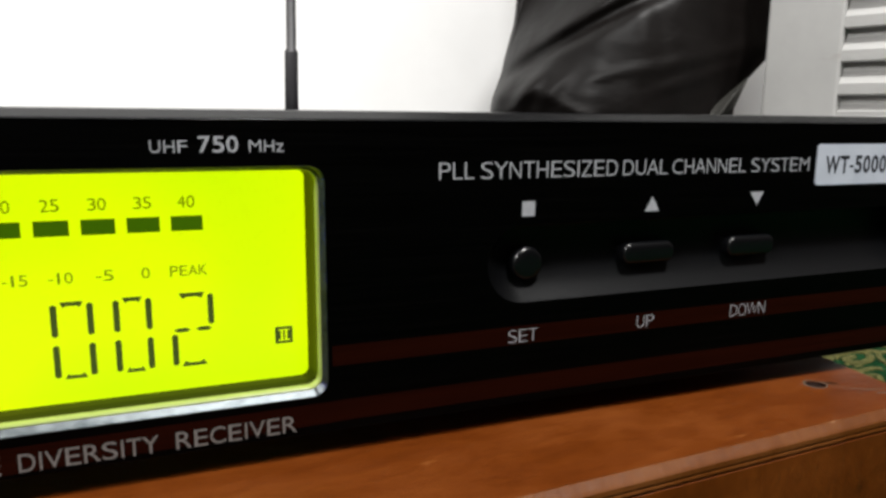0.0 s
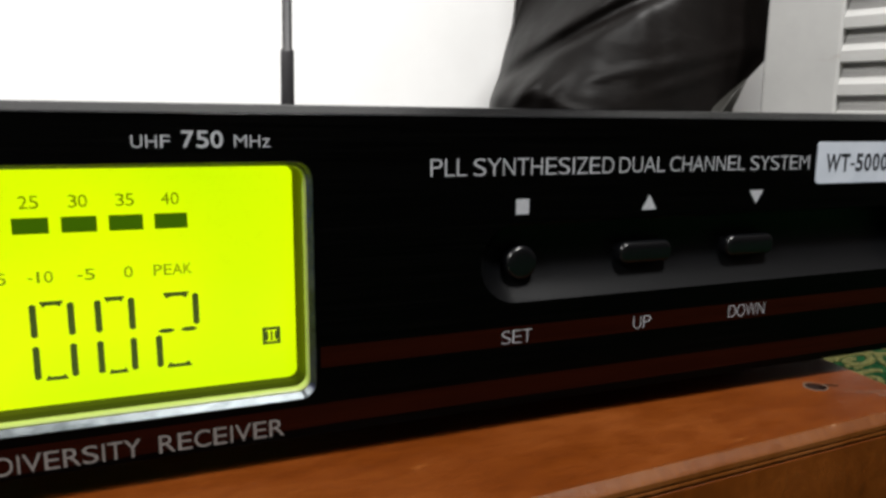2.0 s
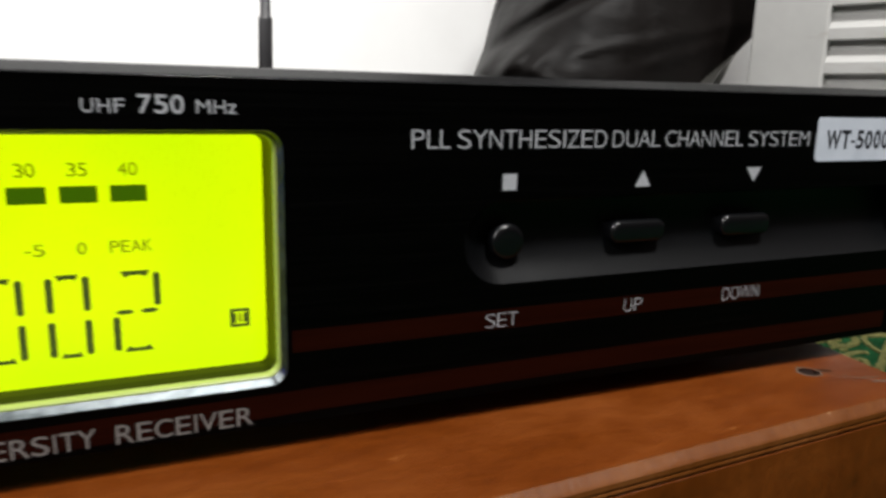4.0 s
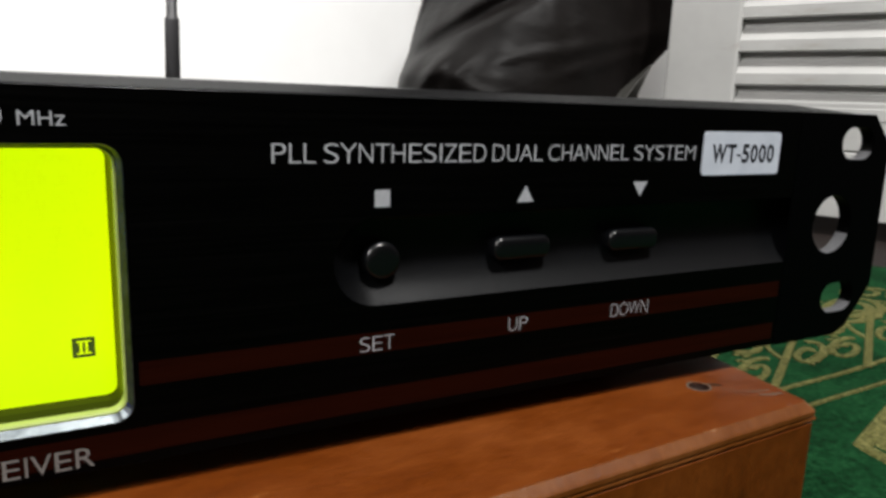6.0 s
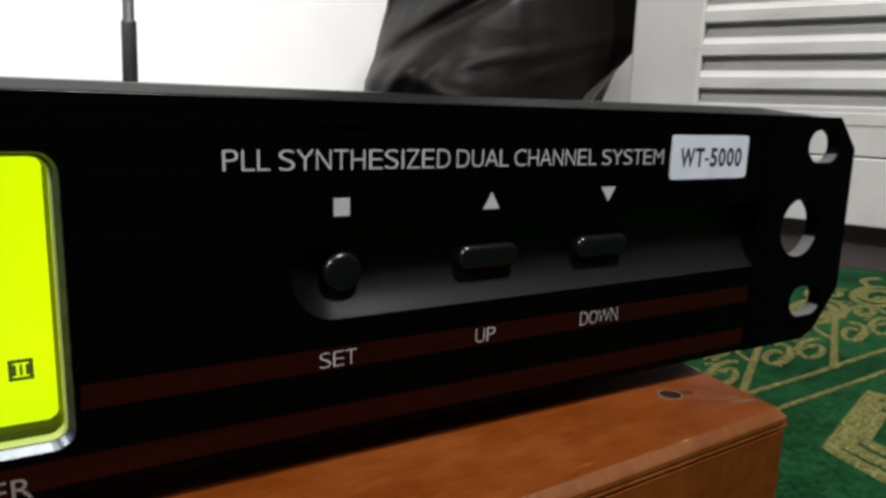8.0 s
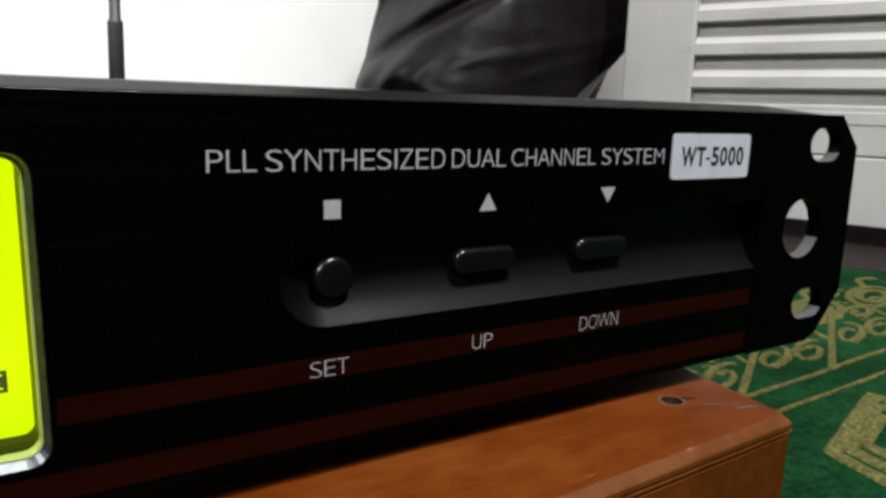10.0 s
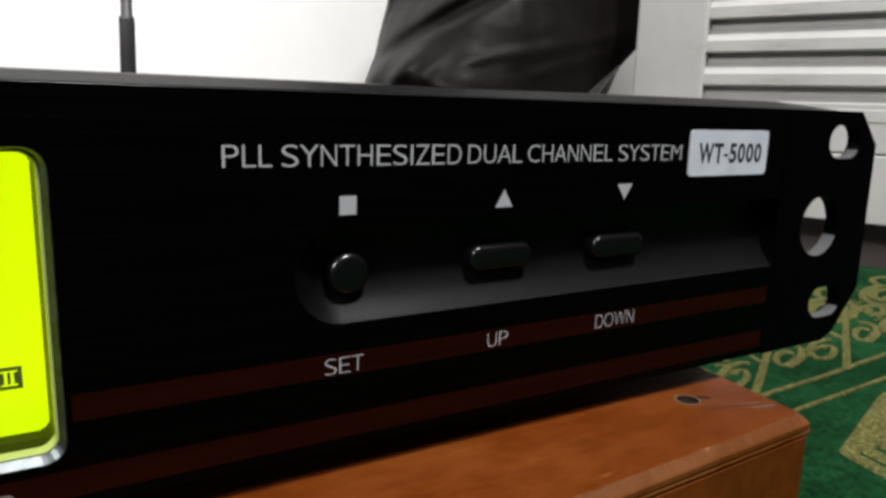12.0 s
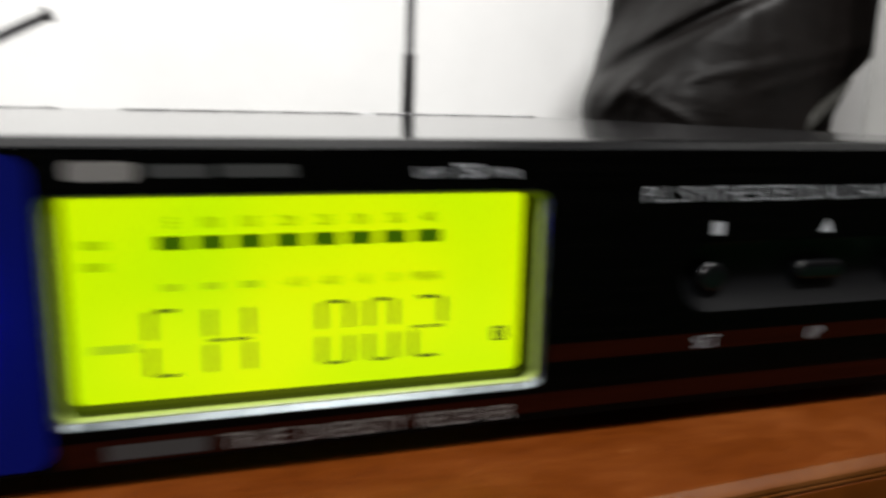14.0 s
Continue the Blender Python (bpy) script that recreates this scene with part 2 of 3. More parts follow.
def rounded(x0, y0, x1, y1, r, n=6):
    """A rectangle with round corners, counter-clockwise."""
    return arc(x1 - r, y1 - r, r, 0, 90, n) + arc(x0 + r, y1 - r, r, 90, 180, n) + arc(x0 + r, y0 + r, r, 180, 270, n) + arc(x1 - r, y0 + r, r, 270, 360, n)


def circle(cx, cy, r, n=32):
    return arc(cx, cy, r, 0, 360, n)[:-1]


def skin(rings, close_first=False, close_last=False, around=True):
    """A surface through rings of equally many points in metres."""
    bm = bmesh.new()
    rows = [[bm.verts.new(p) for p in ring] for ring in rings]
    n = len(rows[0])
    for a, b in zip(rows, rows[1:]):
        for i in range(n if around else n - 1):
            bm.faces.new((a[i], a[(i + 1) % n], b[(i + 1) % n], b[i]))
    if close_first:
        bm.faces.new(rows[0])
    if close_last:
        bm.faces.new(rows[-1])
    return bm


def front_ring(loop, y):
    return [(x * MM, y * MM, z * MM) for x, z in loop]


def box(x0, y0, z0, x1, y1, z1, bevel=0.0, segments=2):
    bm = bmesh.new()
    bmesh.ops.create_cube(bm, size=1)
    for v in bm.verts:
        v.co = ((x0 + x1) / 2 + v.co.x * (x1 - x0), (y0 + y1) / 2 + v.co.y * (y1 - y0), (z0 + z1) / 2 + v.co.z * (z1 - z0))
    if bevel:
        bmesh.ops.bevel(bm, geom=bm.edges[:], offset=bevel, segments=segments, affect="EDGES", profile=0.5)
    return bm


def tube(points, radii, n=20):
    """A round rod through points, with a radius at each."""
    rings = []
    pts = [Vector(p) for p in points]
    for i, p in enumerate(pts):
        ahead = (pts[min(i + 1, len(pts) - 1)] - pts[max(i - 1, 0)]).normalized()
        side = ahead.orthogonal().normalized() if abs(ahead.z) < 0.9 else Vector((1, 0, 0))
        side = (side - ahead * side.dot(ahead)).normalized()
        up = ahead.cross(side)
        rings.append([p + radii[i] * (math.cos(2 * math.pi * k / n) * side + math.sin(2 * math.pi * k / n) * up) for k in range(n)])
    return skin(rings, True, True)


# width of each letter's cell and the span of its ink, in thousandths of the type size
CELLS = {
    "A": (667, 2, 665), "C": (722, 50, 681), "D": (722, 82, 674), "E": (667, 79, 620), "F": (611, 82, 570), "H": (722, 80, 641), "I": (278, 93, 187),
    "K": (667, 73, 666), "L": (556, 73, 537), "M": (833, 74, 758), "N": (722, 76, 646), "O": (778, 48, 730), "P": (667, 77, 622), "R": (722, 79, 705),
    "S": (667, 45, 617), "T": (611, 21, 590), "U": (722, 79, 645), "V": (667, 4, 661), "W": (944, 9, 933), "Y": (667, 3, 663), "Z": (611, 20, 590),
    "z": (500, 20, 478), "-": (333, 32, 301), "1": (556, 190, 345),
}
GLYPHS = {}


def glyph(letter, bold):
    """One letter's corners and faces, scaled to a capital height of 1 and a width of 1."""
    if (letter, bold) not in GLYPHS:
        data = bpy.data.curves.new("letter", "FONT")
        data.body, data.size, data.offset = letter, 1.0, bold
        mesh = baked(new("letter", data))
        co = np.array([v.co[:2] for v in mesh.vertices])
        low, high = co.min(0), co.max(0)
        co = (co - low) / (high - low)
        GLYPHS[letter, bold] = (co, [tuple(p.vertices) for p in mesh.polygons])
        bpy.data.meshes.remove(mesh)
    return GLYPHS[letter, bold]


def lettering(text, x0, x1, z0, height, mat, parent, y=-0.03, bold=0.0, name="lettering", label=""):
    """Printed words from x0 to x1 with their foot at z0, in mm, on the plane y, each letter in its cell."""
    spans, pen = [], 0.0
    for letter in text:
        wide, a, b = CELLS.get(letter, (556, 42, 517))
        spans.append((pen + a, pen + b))
        pen += wide
    start, stop = spans[0][0], spans[-1][1]
    scale = (x1 - x0) / (stop - start)
    verts, faces = [], []
    for letter, (a, b) in zip(text, spans):
        co, polys = glyph(letter, bold)
        low, high = (0.0, 0.73) if letter.islower() else (0.34, 0.46) if letter == "-" else (0.0, 1.0)
        base = len(verts)
        for u, v in co:
            verts.append(((x0 + (a + u * (b - a) - start) * scale) * MM, y * MM, (z0 + (low + v * (high - low)) * height) * MM))
        faces += [tuple(base + i for i in p) for p in polys]
    mesh = bpy.data.meshes.new(name)
    mesh.from_pydata(verts, [], faces)
    return link_mesh(name, mesh, mat, parent, label)


def printed(loop, mat, parent, name, y=-0.03, label=""):
    bm = bmesh.new()
    bm.faces.new([bm.verts.new((x * MM, y * MM, z * MM)) for x, z in loop])
    return part(name, bm, mat, parent, label)


# ---- room ----
FLOOR_Z = -0.040
X0, X1, Y0, Y1, TOP = -1.6, 1.5, -1.7, 0.86, 2.35
tagged(part("floor", box(X0, Y0, FLOOR_Z - 0.1, X1, Y1 + 0.5, FLOOR_Z), FLOOR), "dark plain floor under the carpet", "floor", kind="structure")
tagged(part("ceiling", box(X0, Y0, TOP, X1, Y1 + 0.5, TOP + 0.1), WALL), "white plain ceiling of the room", "ceiling", kind="structure")
CORNER = 0.30
tagged(part("wall_north", box(X0, Y1, FLOOR_Z, CORNER, Y1 + 0.1, TOP), WALL), "bright white painted wall behind the receiver", "wall", kind="structure")


def bent_wall():
    """The wall goes on round a soft plastered bend of 15 degrees."""
    line, x, y = [(CORNER, Y1)], CORNER, Y1
    for k in range(16):
        turn = radians(15 * (k + 0.5) / 16)
        x, y = x + 0.014 * math.cos(turn), y + 0.014 * math.sin(turn)
        line.append((x, y))
    line.append((x + 1.2 * math.cos(radians(15)), y + 1.2 * math.sin(radians(15))))
    rings = []
    for x, y in line:
        rings.append([(x, y, FLOOR_Z), (x, y, TOP), (x - 0.02, y + 0.1, TOP), (x - 0.02, y + 0.1, FLOOR_Z)])
    return part("wall_north_east", skin(rings, True, True), WALL)


tagged(bent_wall(), "greyer white wall beyond the soft corner", "wall", kind="structure")
# added walls out of view; their dark colour holds down reflections
tagged(part("wall_south", box(X0, Y0 - 0.1, FLOOR_Z, X1, Y0, TOP), REAR), "unseen closing wall, dark brown to keep panel reflections dark", "wall", kind="structure")
tagged(part("wall_west", box(X0 - 0.1, Y0, FLOOR_Z, X0, Y1 + 0.5, TOP), REAR), "unseen closing wall, dark brown to keep panel reflections dark", "wall", kind="structure")
tagged(part("wall_east", box(X1, Y0, FLOOR_Z, X1 + 0.1, Y1 + 0.5, TOP), REAR), "unseen closing wall, dark brown to keep panel reflections dark", "wall", kind="structure")


# ---- louvred door ----
def louvred_door():
    door = empty("door_1", "white painted louvred wooden door standing ajar", "door", at=(0.5284, 0.3493, 0), turn=-68)
    tagged(door, kind="structure")
    low, height, thick, width, stile = -0.027, 1.75, 0.026, 0.40, 0.0544
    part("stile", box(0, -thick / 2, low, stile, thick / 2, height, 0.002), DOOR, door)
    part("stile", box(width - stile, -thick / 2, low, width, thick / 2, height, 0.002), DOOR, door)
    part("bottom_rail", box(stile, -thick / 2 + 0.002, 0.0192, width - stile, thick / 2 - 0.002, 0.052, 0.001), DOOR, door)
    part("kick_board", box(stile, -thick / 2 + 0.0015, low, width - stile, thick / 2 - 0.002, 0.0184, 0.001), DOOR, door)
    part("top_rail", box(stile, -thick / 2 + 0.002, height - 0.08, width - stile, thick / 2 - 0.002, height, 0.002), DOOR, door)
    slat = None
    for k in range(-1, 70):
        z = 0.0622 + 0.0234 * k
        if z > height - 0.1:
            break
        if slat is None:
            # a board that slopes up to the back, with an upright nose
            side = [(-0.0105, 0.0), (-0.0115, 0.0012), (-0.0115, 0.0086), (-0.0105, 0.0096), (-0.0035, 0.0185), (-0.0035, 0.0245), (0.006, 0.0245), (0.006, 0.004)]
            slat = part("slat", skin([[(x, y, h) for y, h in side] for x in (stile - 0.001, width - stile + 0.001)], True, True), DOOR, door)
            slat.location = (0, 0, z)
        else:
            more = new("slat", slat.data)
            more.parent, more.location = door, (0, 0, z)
    return door


louvred_door()


# ---- black bag ----
def bin_bag():
    cx, cy = 0.455, 0.47
    side = Vector((0.83, -0.55, 0))
    front = Vector((-0.55, -0.83, 0))

    def slack(w, z):
        """How far the plastic stands out at w along the front and height z."""
        # a smooth panel turned to one side, above a slanting tuck
        s = (z - 0.086) * 0.90 - (w + 0.088) * 0.44
        d = -0.5 * max(0.0, (z - 0.086) / 0.49 - w - 0.088) - 0.012 * math.exp(-((s + 0.006) / 0.007) ** 2)
        # a puckered swelling under the tuck
        u, v = (w + 0.066) * 0.95 + (z - 0.066) * 0.3, (z - 0.066) * 0.95 - (w + 0.066) * 0.3
        swell = math.exp(-(u / 0.032) ** 2 - (v / 0.014) ** 2)
        d += swell * (0.016 + 0.003 * math.sin(u * 190 - v * 260))
        # short ridges beside it and long creases that run up from the gathered foot
        for w0, w1, z0, slope, high, wide in ((-0.012, 0.03, 0.074, 0.22, 0.002, 0.003), (0.03, 0.13, 0.08, 0.26, 0.0025, 0.005), (0.04, 0.13, 0.066, 0.33, 0.0025, 0.005), (-0.045, 0.0, 0.062, -0.5, 0.003, 0.003)):
            s = z - z0 - slope * (w - w0)
            along = min(1.0, max(0.0, (w - w0 + 0.012) / 0.024)) * min(1.0, max(0.0, (w1 - w + 0.012) / 0.024))
            d += high * math.exp(-(s / wide) ** 2) * along
        return d

    rings = []
    n = 170
    for k in range(120):
        z = -0.037 + 0.42 * k / 119
        right = np.interp(z, [-0.04, 0.03, 0.06, 0.08, 0.107, 0.16, 0.3, 0.39], [0.1, 0.116, 0.119, 0.134, 0.169, 0.172, 0.14, 0.03])
        left = np.interp(z, [-0.04, 0.0, 0.05, 0.062, 0.085, 0.13, 0.2, 0.3, 0.39], [0.07, 0.09, 0.098, 0.096, 0.084, 0.073, 0.07, 0.06, 0.03])
        deep = np.interp(z, [-0.04, 0.1, 0.3, 0.39], [0.1, 0.11, 0.09, 0.03])
        ring = []
        for i in range(n):
            a = 2 * math.pi * i / n
            c, s = math.cos(a), math.sin(a)
            fold = 0.004 * noise.noise(Vector((c * 1.2, s * 1.2, z * 5))) + 0.002 * noise.noise(Vector((c * 3.5 + z * 8, s * 3.5, z * 18)))
            p = Vector((c * ((right if c > 0 else left) + fold * 0.7), s * (deep + fold * 1.6), 0))
            facing = max(0.0, p.normalized().dot(front)) ** 0.7
            p += front * slack(p.dot(side), z) * facing
            ring.append((cx + p.x, cy + p.y, z))
        rings.append(ring)
    bag = part("bin_bag", skin(rings, True, True), BAG, None, "", True)
    # an added lump low on the bag, paler to paint the sheen there
    rows = []
    for i in range(25):
        b = math.pi * i / 24
        row = []
        for j in range(28):
            a = 2 * math.pi * j / 28
            r = math.sin(b) * (1 + 0.12 * math.sin(6 * a + 3 * b))
            z = 0.052 + 0.026 * math.cos(b)
            p = side * (0.094 + 0.75 * (z - 0.052) + 0.015 * r * math.cos(a) * (0.6 - 0.5 * math.cos(b))) + front * (0.052 + 0.016 * r * math.sin(a))
            row.append((cx + p.x, cy + p.y, z))
        rows.append(row)
    part("sheen_lump", skin(rows), BAG_SHEEN, bag, "added lump of plastic, its grey painting the bag's sheen", True)
    return tagged(bag, "full crumpled black plastic bin bag on the floor", "bag")


bin_bag()


# ---- carpet ----
def lie(x, y):
    """The carpet's height at a place in mm: a few soft waves."""
    return -35.5 + 1.1 * noise.noise(Vector((x / 90, y / 70, 3.1))) + 0.5 * noise.noise(Vector((x / 30, y / 30, 7.7)))


def carpet():
    bm = bmesh.new()
    xs, ys = np.linspace(0, 1, 141), np.linspace(-420, 136, 96)
    # one end is cut aslant
    rows = []
    for y in ys:
        row = [(-520 + f * (1004 - 0.8 * (y - 124)), y) for f in xs]
        rows.append([bm.verts.new((x * MM, y * MM, lie(x, y) * MM)) for x, y in row])
    for a, b in zip(rows, rows[1:]):
        for i in range(len(xs) - 1):
            bm.faces.new((a[i], a[i + 1], b[i + 1], b[i]))
    edge = [e for e in bm.edges if e.is_boundary]
    down = bmesh.ops.extrude_edge_only(bm, edges=edge)
    for v in down["geom"]:
        if isinstance(v, bmesh.types.BMVert):
            v.co.z = -0.0395
    rug = part("carpet", bm, CARPET, None, "", True)
    return tagged(rug, "green woven carpet with gold borders and scrolls", "carpet")


RUG = carpet()


def ribbon(points, width, name, closed=False):
    """A raised woven line on the carpet through points in mm."""
    pts = [Vector((x, y, 0)) for x, y in points]
    n = len(pts)
    bm = bmesh.new()
    rows = []
    for i, p in enumerate(pts):
        before, after = (pts[i - 1], pts[(i + 1) % n]) if closed else (pts[max(i - 1, 0)], pts[min(i + 1, n - 1)])
        ahead = (after - before).normalized()
        side = Vector((-ahead.y, ahead.x, 0)) * width / 2
        side *= 1 + 0.1 * noise.noise(p * 0.21)
        row = []
        for k, h in ((-1, 0.05), (-0.8, 0.45), (0.8, 0.45), (1, 0.05)):
            q = p + side * k
            row.append(bm.verts.new((q.x * MM, q.y * MM, (lie(q.x, q.y) + h) * MM)))
        rows.append(row)
    pairs = list(zip(rows, rows[1:])) + ([(rows[-1], rows[0])] if closed else [])
    for a, b in pairs:
        for k in range(3):
            bm.faces.new((a[k], a[k + 1], b[k + 1], b[k]))
    return part(name, bm, GOLD, RUG)


def curl(cx, cy, u, v, turns, start, hand=1):
    """A scroll that winds inwards, on the slanted axes u and v."""
    n = int(26 * turns)
    pts = []
    for i in range(n + 1):
        r, a = 1 - 0.72 * i / n, start + hand * 2 * math.pi * turns * i / n
        c, s = r * math.cos(a), r * math.sin(a)
        pts.append((cx + c * u[0] + s * v[0], cy + c * u[1] + s * v[1]))
    return pts


def carpet_weave():
    long = [i * 8 - 500 for i in range(116)]
    ribbon([(x, 27.0 + 0.045 * (x - 277)) for x in long], 1.5, "border_line")
    ribbon([(x, 38.0 + 0.055 * (x - 277)) for x in long], 1.8, "border_line")
    u, v = (6.2, -2.6), (12.5, 7.6)
    for k in range(-9, 4):
        # one repeat of the border every 50 mm: a slanting stem with two scrolls
        x, lift = 316 + 50 * k, 39 + 0.055 * 50 * k
        if x > 470:
            continue
        ribbon([(x + 61 * f, lift + 37 * f) for f in (i / 14 for i in range(15))], 2.6, "scroll_stem")
        ribbon([(x + 31 + 9 * f, lift + 19 + 22 * f - 8 * f * f) for f in (i / 8 for i in range(9))], 2.2, "scroll_stem")
        ribbon(curl(x + 13, lift + 15.5, u, v, 1.25, 1.2, 1), 2.5, "scroll")
        ribbon(curl(x + 45, lift + 20.5, u, v, 1.25, 1.9, -1), 2.5, "scroll")
        ribbon([(x + 58 + 6 * math.cos(a * 0.7) + 4 * math.sin(a * 0.7), lift + 38 - 3 * math.cos(a * 0.7) + 4 * math.sin(a * 0.7)) for a in range(9)], 2.4, "leaf", True)
        # beaded zigzag between the stems
        for i in range(7):
            f = i / 6
            bx, by = x - 13 + 23 * f, lift + 10.5 + 7 * f
            ribbon([(bx - 1.5, by - 1.2), (bx + 1.2, by + 0.2), (bx - 0.2, by + 2.0), (bx + 2.6, by + 3.0)], 1.2, "bead")
            bx, by = x + 12 + 23 * f, lift + 19 + 26 * f
            ribbon([(bx - 1.5, by + 1.2), (bx + 1.6, by + 0.6), (bx + 0.6, by - 1.4), (bx + 3.2, by - 1.8)], 1.4, "bead")
        # flower with a green heart, and the curls beside it
        fx, fy = x + 112, lift + 48
        if fx < 470:
            for r, w in ((0.95, 4.2), (1.55, 3.4)):
                ribbon([(fx + r * (math.cos(a) * 7 + math.sin(a) * 12), fy + r * (-math.cos(a) * 3.4 + math.sin(a) * 7)) for a in (2 * math.pi * i / 20 for i in range(20))], w, "flower", True)
            ribbon(curl(fx - 14, fy + 12, (6.5, -3), (10, 6), 1.2, 0.4, 1), 2.8, "scroll")
            ribbon(curl(fx + 16, fy - 10, (6.5, -3), (10, 6), 1.2, 3.4, -1), 2.8, "scroll")
            ribbon([(fx + 14 + 26 * f, fy + 10 + 10 * f + 7 * math.sin(3 * f)) for f in (i / 8 for i in range(9))], 3.4, "scroll_stem")
    for k in range(-5, 2):
        # gold diamonds, ring in ring with a green heart
        cx, cy = 281 + 92 * k, 3.5 + 4 * k
        ax, ay, bx, by = -24.5, 2.0, 28.5, 19.5
        for r, w in ((0.86, 4.4), (0.62, 4.2), (0.38, 3.8)):
            corners = [(ax * r, ay * r), (-bx * r, -by * r), (-ax * r, -ay * r), (bx * r, by * r)]
            pts = []
            for (px, py), (qx, qy) in zip(corners, corners[1:] + corners[:1]):
                pts += [(cx + px + (qx - px) * i / 8, cy + py + (qy - py) * i / 8) for i in range(8)]
            ribbon(pts, w, "gold_diamond", True)


carpet_weave()


# ---- wooden board ----
def front_y(x):
    return -19.6 + 0.056 * (x - 161)


def outline(inset):
    """The board's outline in mm, drawn in by inset."""
    a, b = (-205 + inset, front_y(-205) + inset), (205.2 - inset, front_y(205.2) + inset)
    corner = arc(b[0] - 1.3, b[1] + 1.3, 1.3, -90, 8, 5)
    return [a] + corner + [(236 - inset, 262), (-205 + inset, 262)]


def wooden_board():
    board = empty("wooden_board", "worn red-brown varnished wooden board under the receiver", "board")
    hole = circle(190.8, -2.8, 1.9, 20)
    top = plate([outline(1.5), hole], -6.0, -7.0, 0.0, False)
    link_mesh("top_face", top, WOOD, board)
    part("rounded_edge", skin([[(x * MM, y * MM, z * MM) for x, y in outline(i)] for i, z in ((1.5, -6.0), (1.35, -6.04), (0.2, -7.25), (0.0, -7.5), (0.0, -8.3))]), WOOD_EDGE, board, "worn paler edge")
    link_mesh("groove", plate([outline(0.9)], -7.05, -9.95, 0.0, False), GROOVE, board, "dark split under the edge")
    # a chipped strip of veneer along the front
    rings = []
    for i in range(900):
        x = -204 + 409 * i / 899
        chip = noise.noise(Vector((x / 1.7, 0.4, 2.0))) * 0.22 + noise.noise(Vector((x / 0.5, 4.4, 1.0))) * 0.12
        y, lip = front_y(x) + 0.12 + max(0.0, chip - 0.08) * 1.6, 0.12 * noise.noise(Vector((x / 3.0, 9.0, 0.0)))
        rings.append([(x * MM, (y + 0.9) * MM, (-8.75 + lip) * MM), (x * MM, (y + 0.1) * MM, (-8.7 + lip + chip * 0.4) * MM), (x * MM, y * MM, (-8.95 + lip) * MM), (x * MM, y * MM, (-9.2 + lip - chip * 0.3) * MM), (x * MM, (y + 0.9) * MM, -9.35 * MM)])
    part("veneer_strip", skin(rings, around=False), WOOD_EDGE, board, "thin chipped strip of veneer")
    link_mesh("lower_body", plate([outline(0.15)], -9.75, -35.2, 0.2, False), WOOD_FRONT, board)
    # pale scratch from the hole, and a filled dent beside it
    for path, wide, name, label in (([(193.0, -4.2), (195.0, -6.6), (197.6, -8.4), (200.2, -9.0), (202.0, -9.2)], 0.45, "scratch", "pale scratch in the varnish"), ([(198.0, -10.2), (200.4, -10.9), (203.0, -11.4)], 0.8, "scratch", "pale scuff in the varnish"), ([(192.6, -2.9), (193.6, -3.1), (194.6, -3.5), (195.4, -4.0)], 1.5, "filled_dent", "dull filled dent beside the hole")):
        bm = bmesh.new()
        row = []
        for i, (x, y) in enumerate(path):
            half = wide / 2 * (0.25 + 0.75 * math.sin(math.pi * (i + 0.5) / len(path)))
            row.append((bm.verts.new((x * MM, (y - half) * MM, -5.985 * MM)), bm.verts.new((x * MM, (y + half) * MM, -5.985 * MM))))
        for a, b in zip(row, row[1:]):
            bm.faces.new((a[0], b[0], b[1], a[1]))
        part(name, bm, FILLER if name == "scratch" else DENT, board, label)
    part("hole_rim", skin([[(x * MM, y * MM, z * MM) for x, y in [(190.8 - 0.12 * (r - 1.9) + r * (1.0 + 0.16 * noise.noise(Vector((a * 1.3, r, 0.7)))) * math.cos(a) if r > 1.95 else 190.8 + r * math.cos(a), -2.8 + r * (1.0 + 0.12 * noise.noise(Vector((a * 1.1, r, 5.7)))) * math.sin(a) if r > 1.95 else -2.8 + r * math.sin(a)) for a in (2 * math.pi * i / 40 for i in range(40))]] for r, z in ((2.3, -5.995), (2.1, -5.93), (1.92, -5.98))]), FILLER, board, "pale chipped rim of a screw hole", True)
    part("screw_hole", skin([[(x * MM, y * MM, z * MM) for x, y in circle(190.8, -2.8, r, 20)] for r, z in ((1.93, -5.985), (1.85, -6.3), (1.5, -7.04))], False, True), GROOVE, board, "dark empty screw hole", True)
    return board


wooden_board()


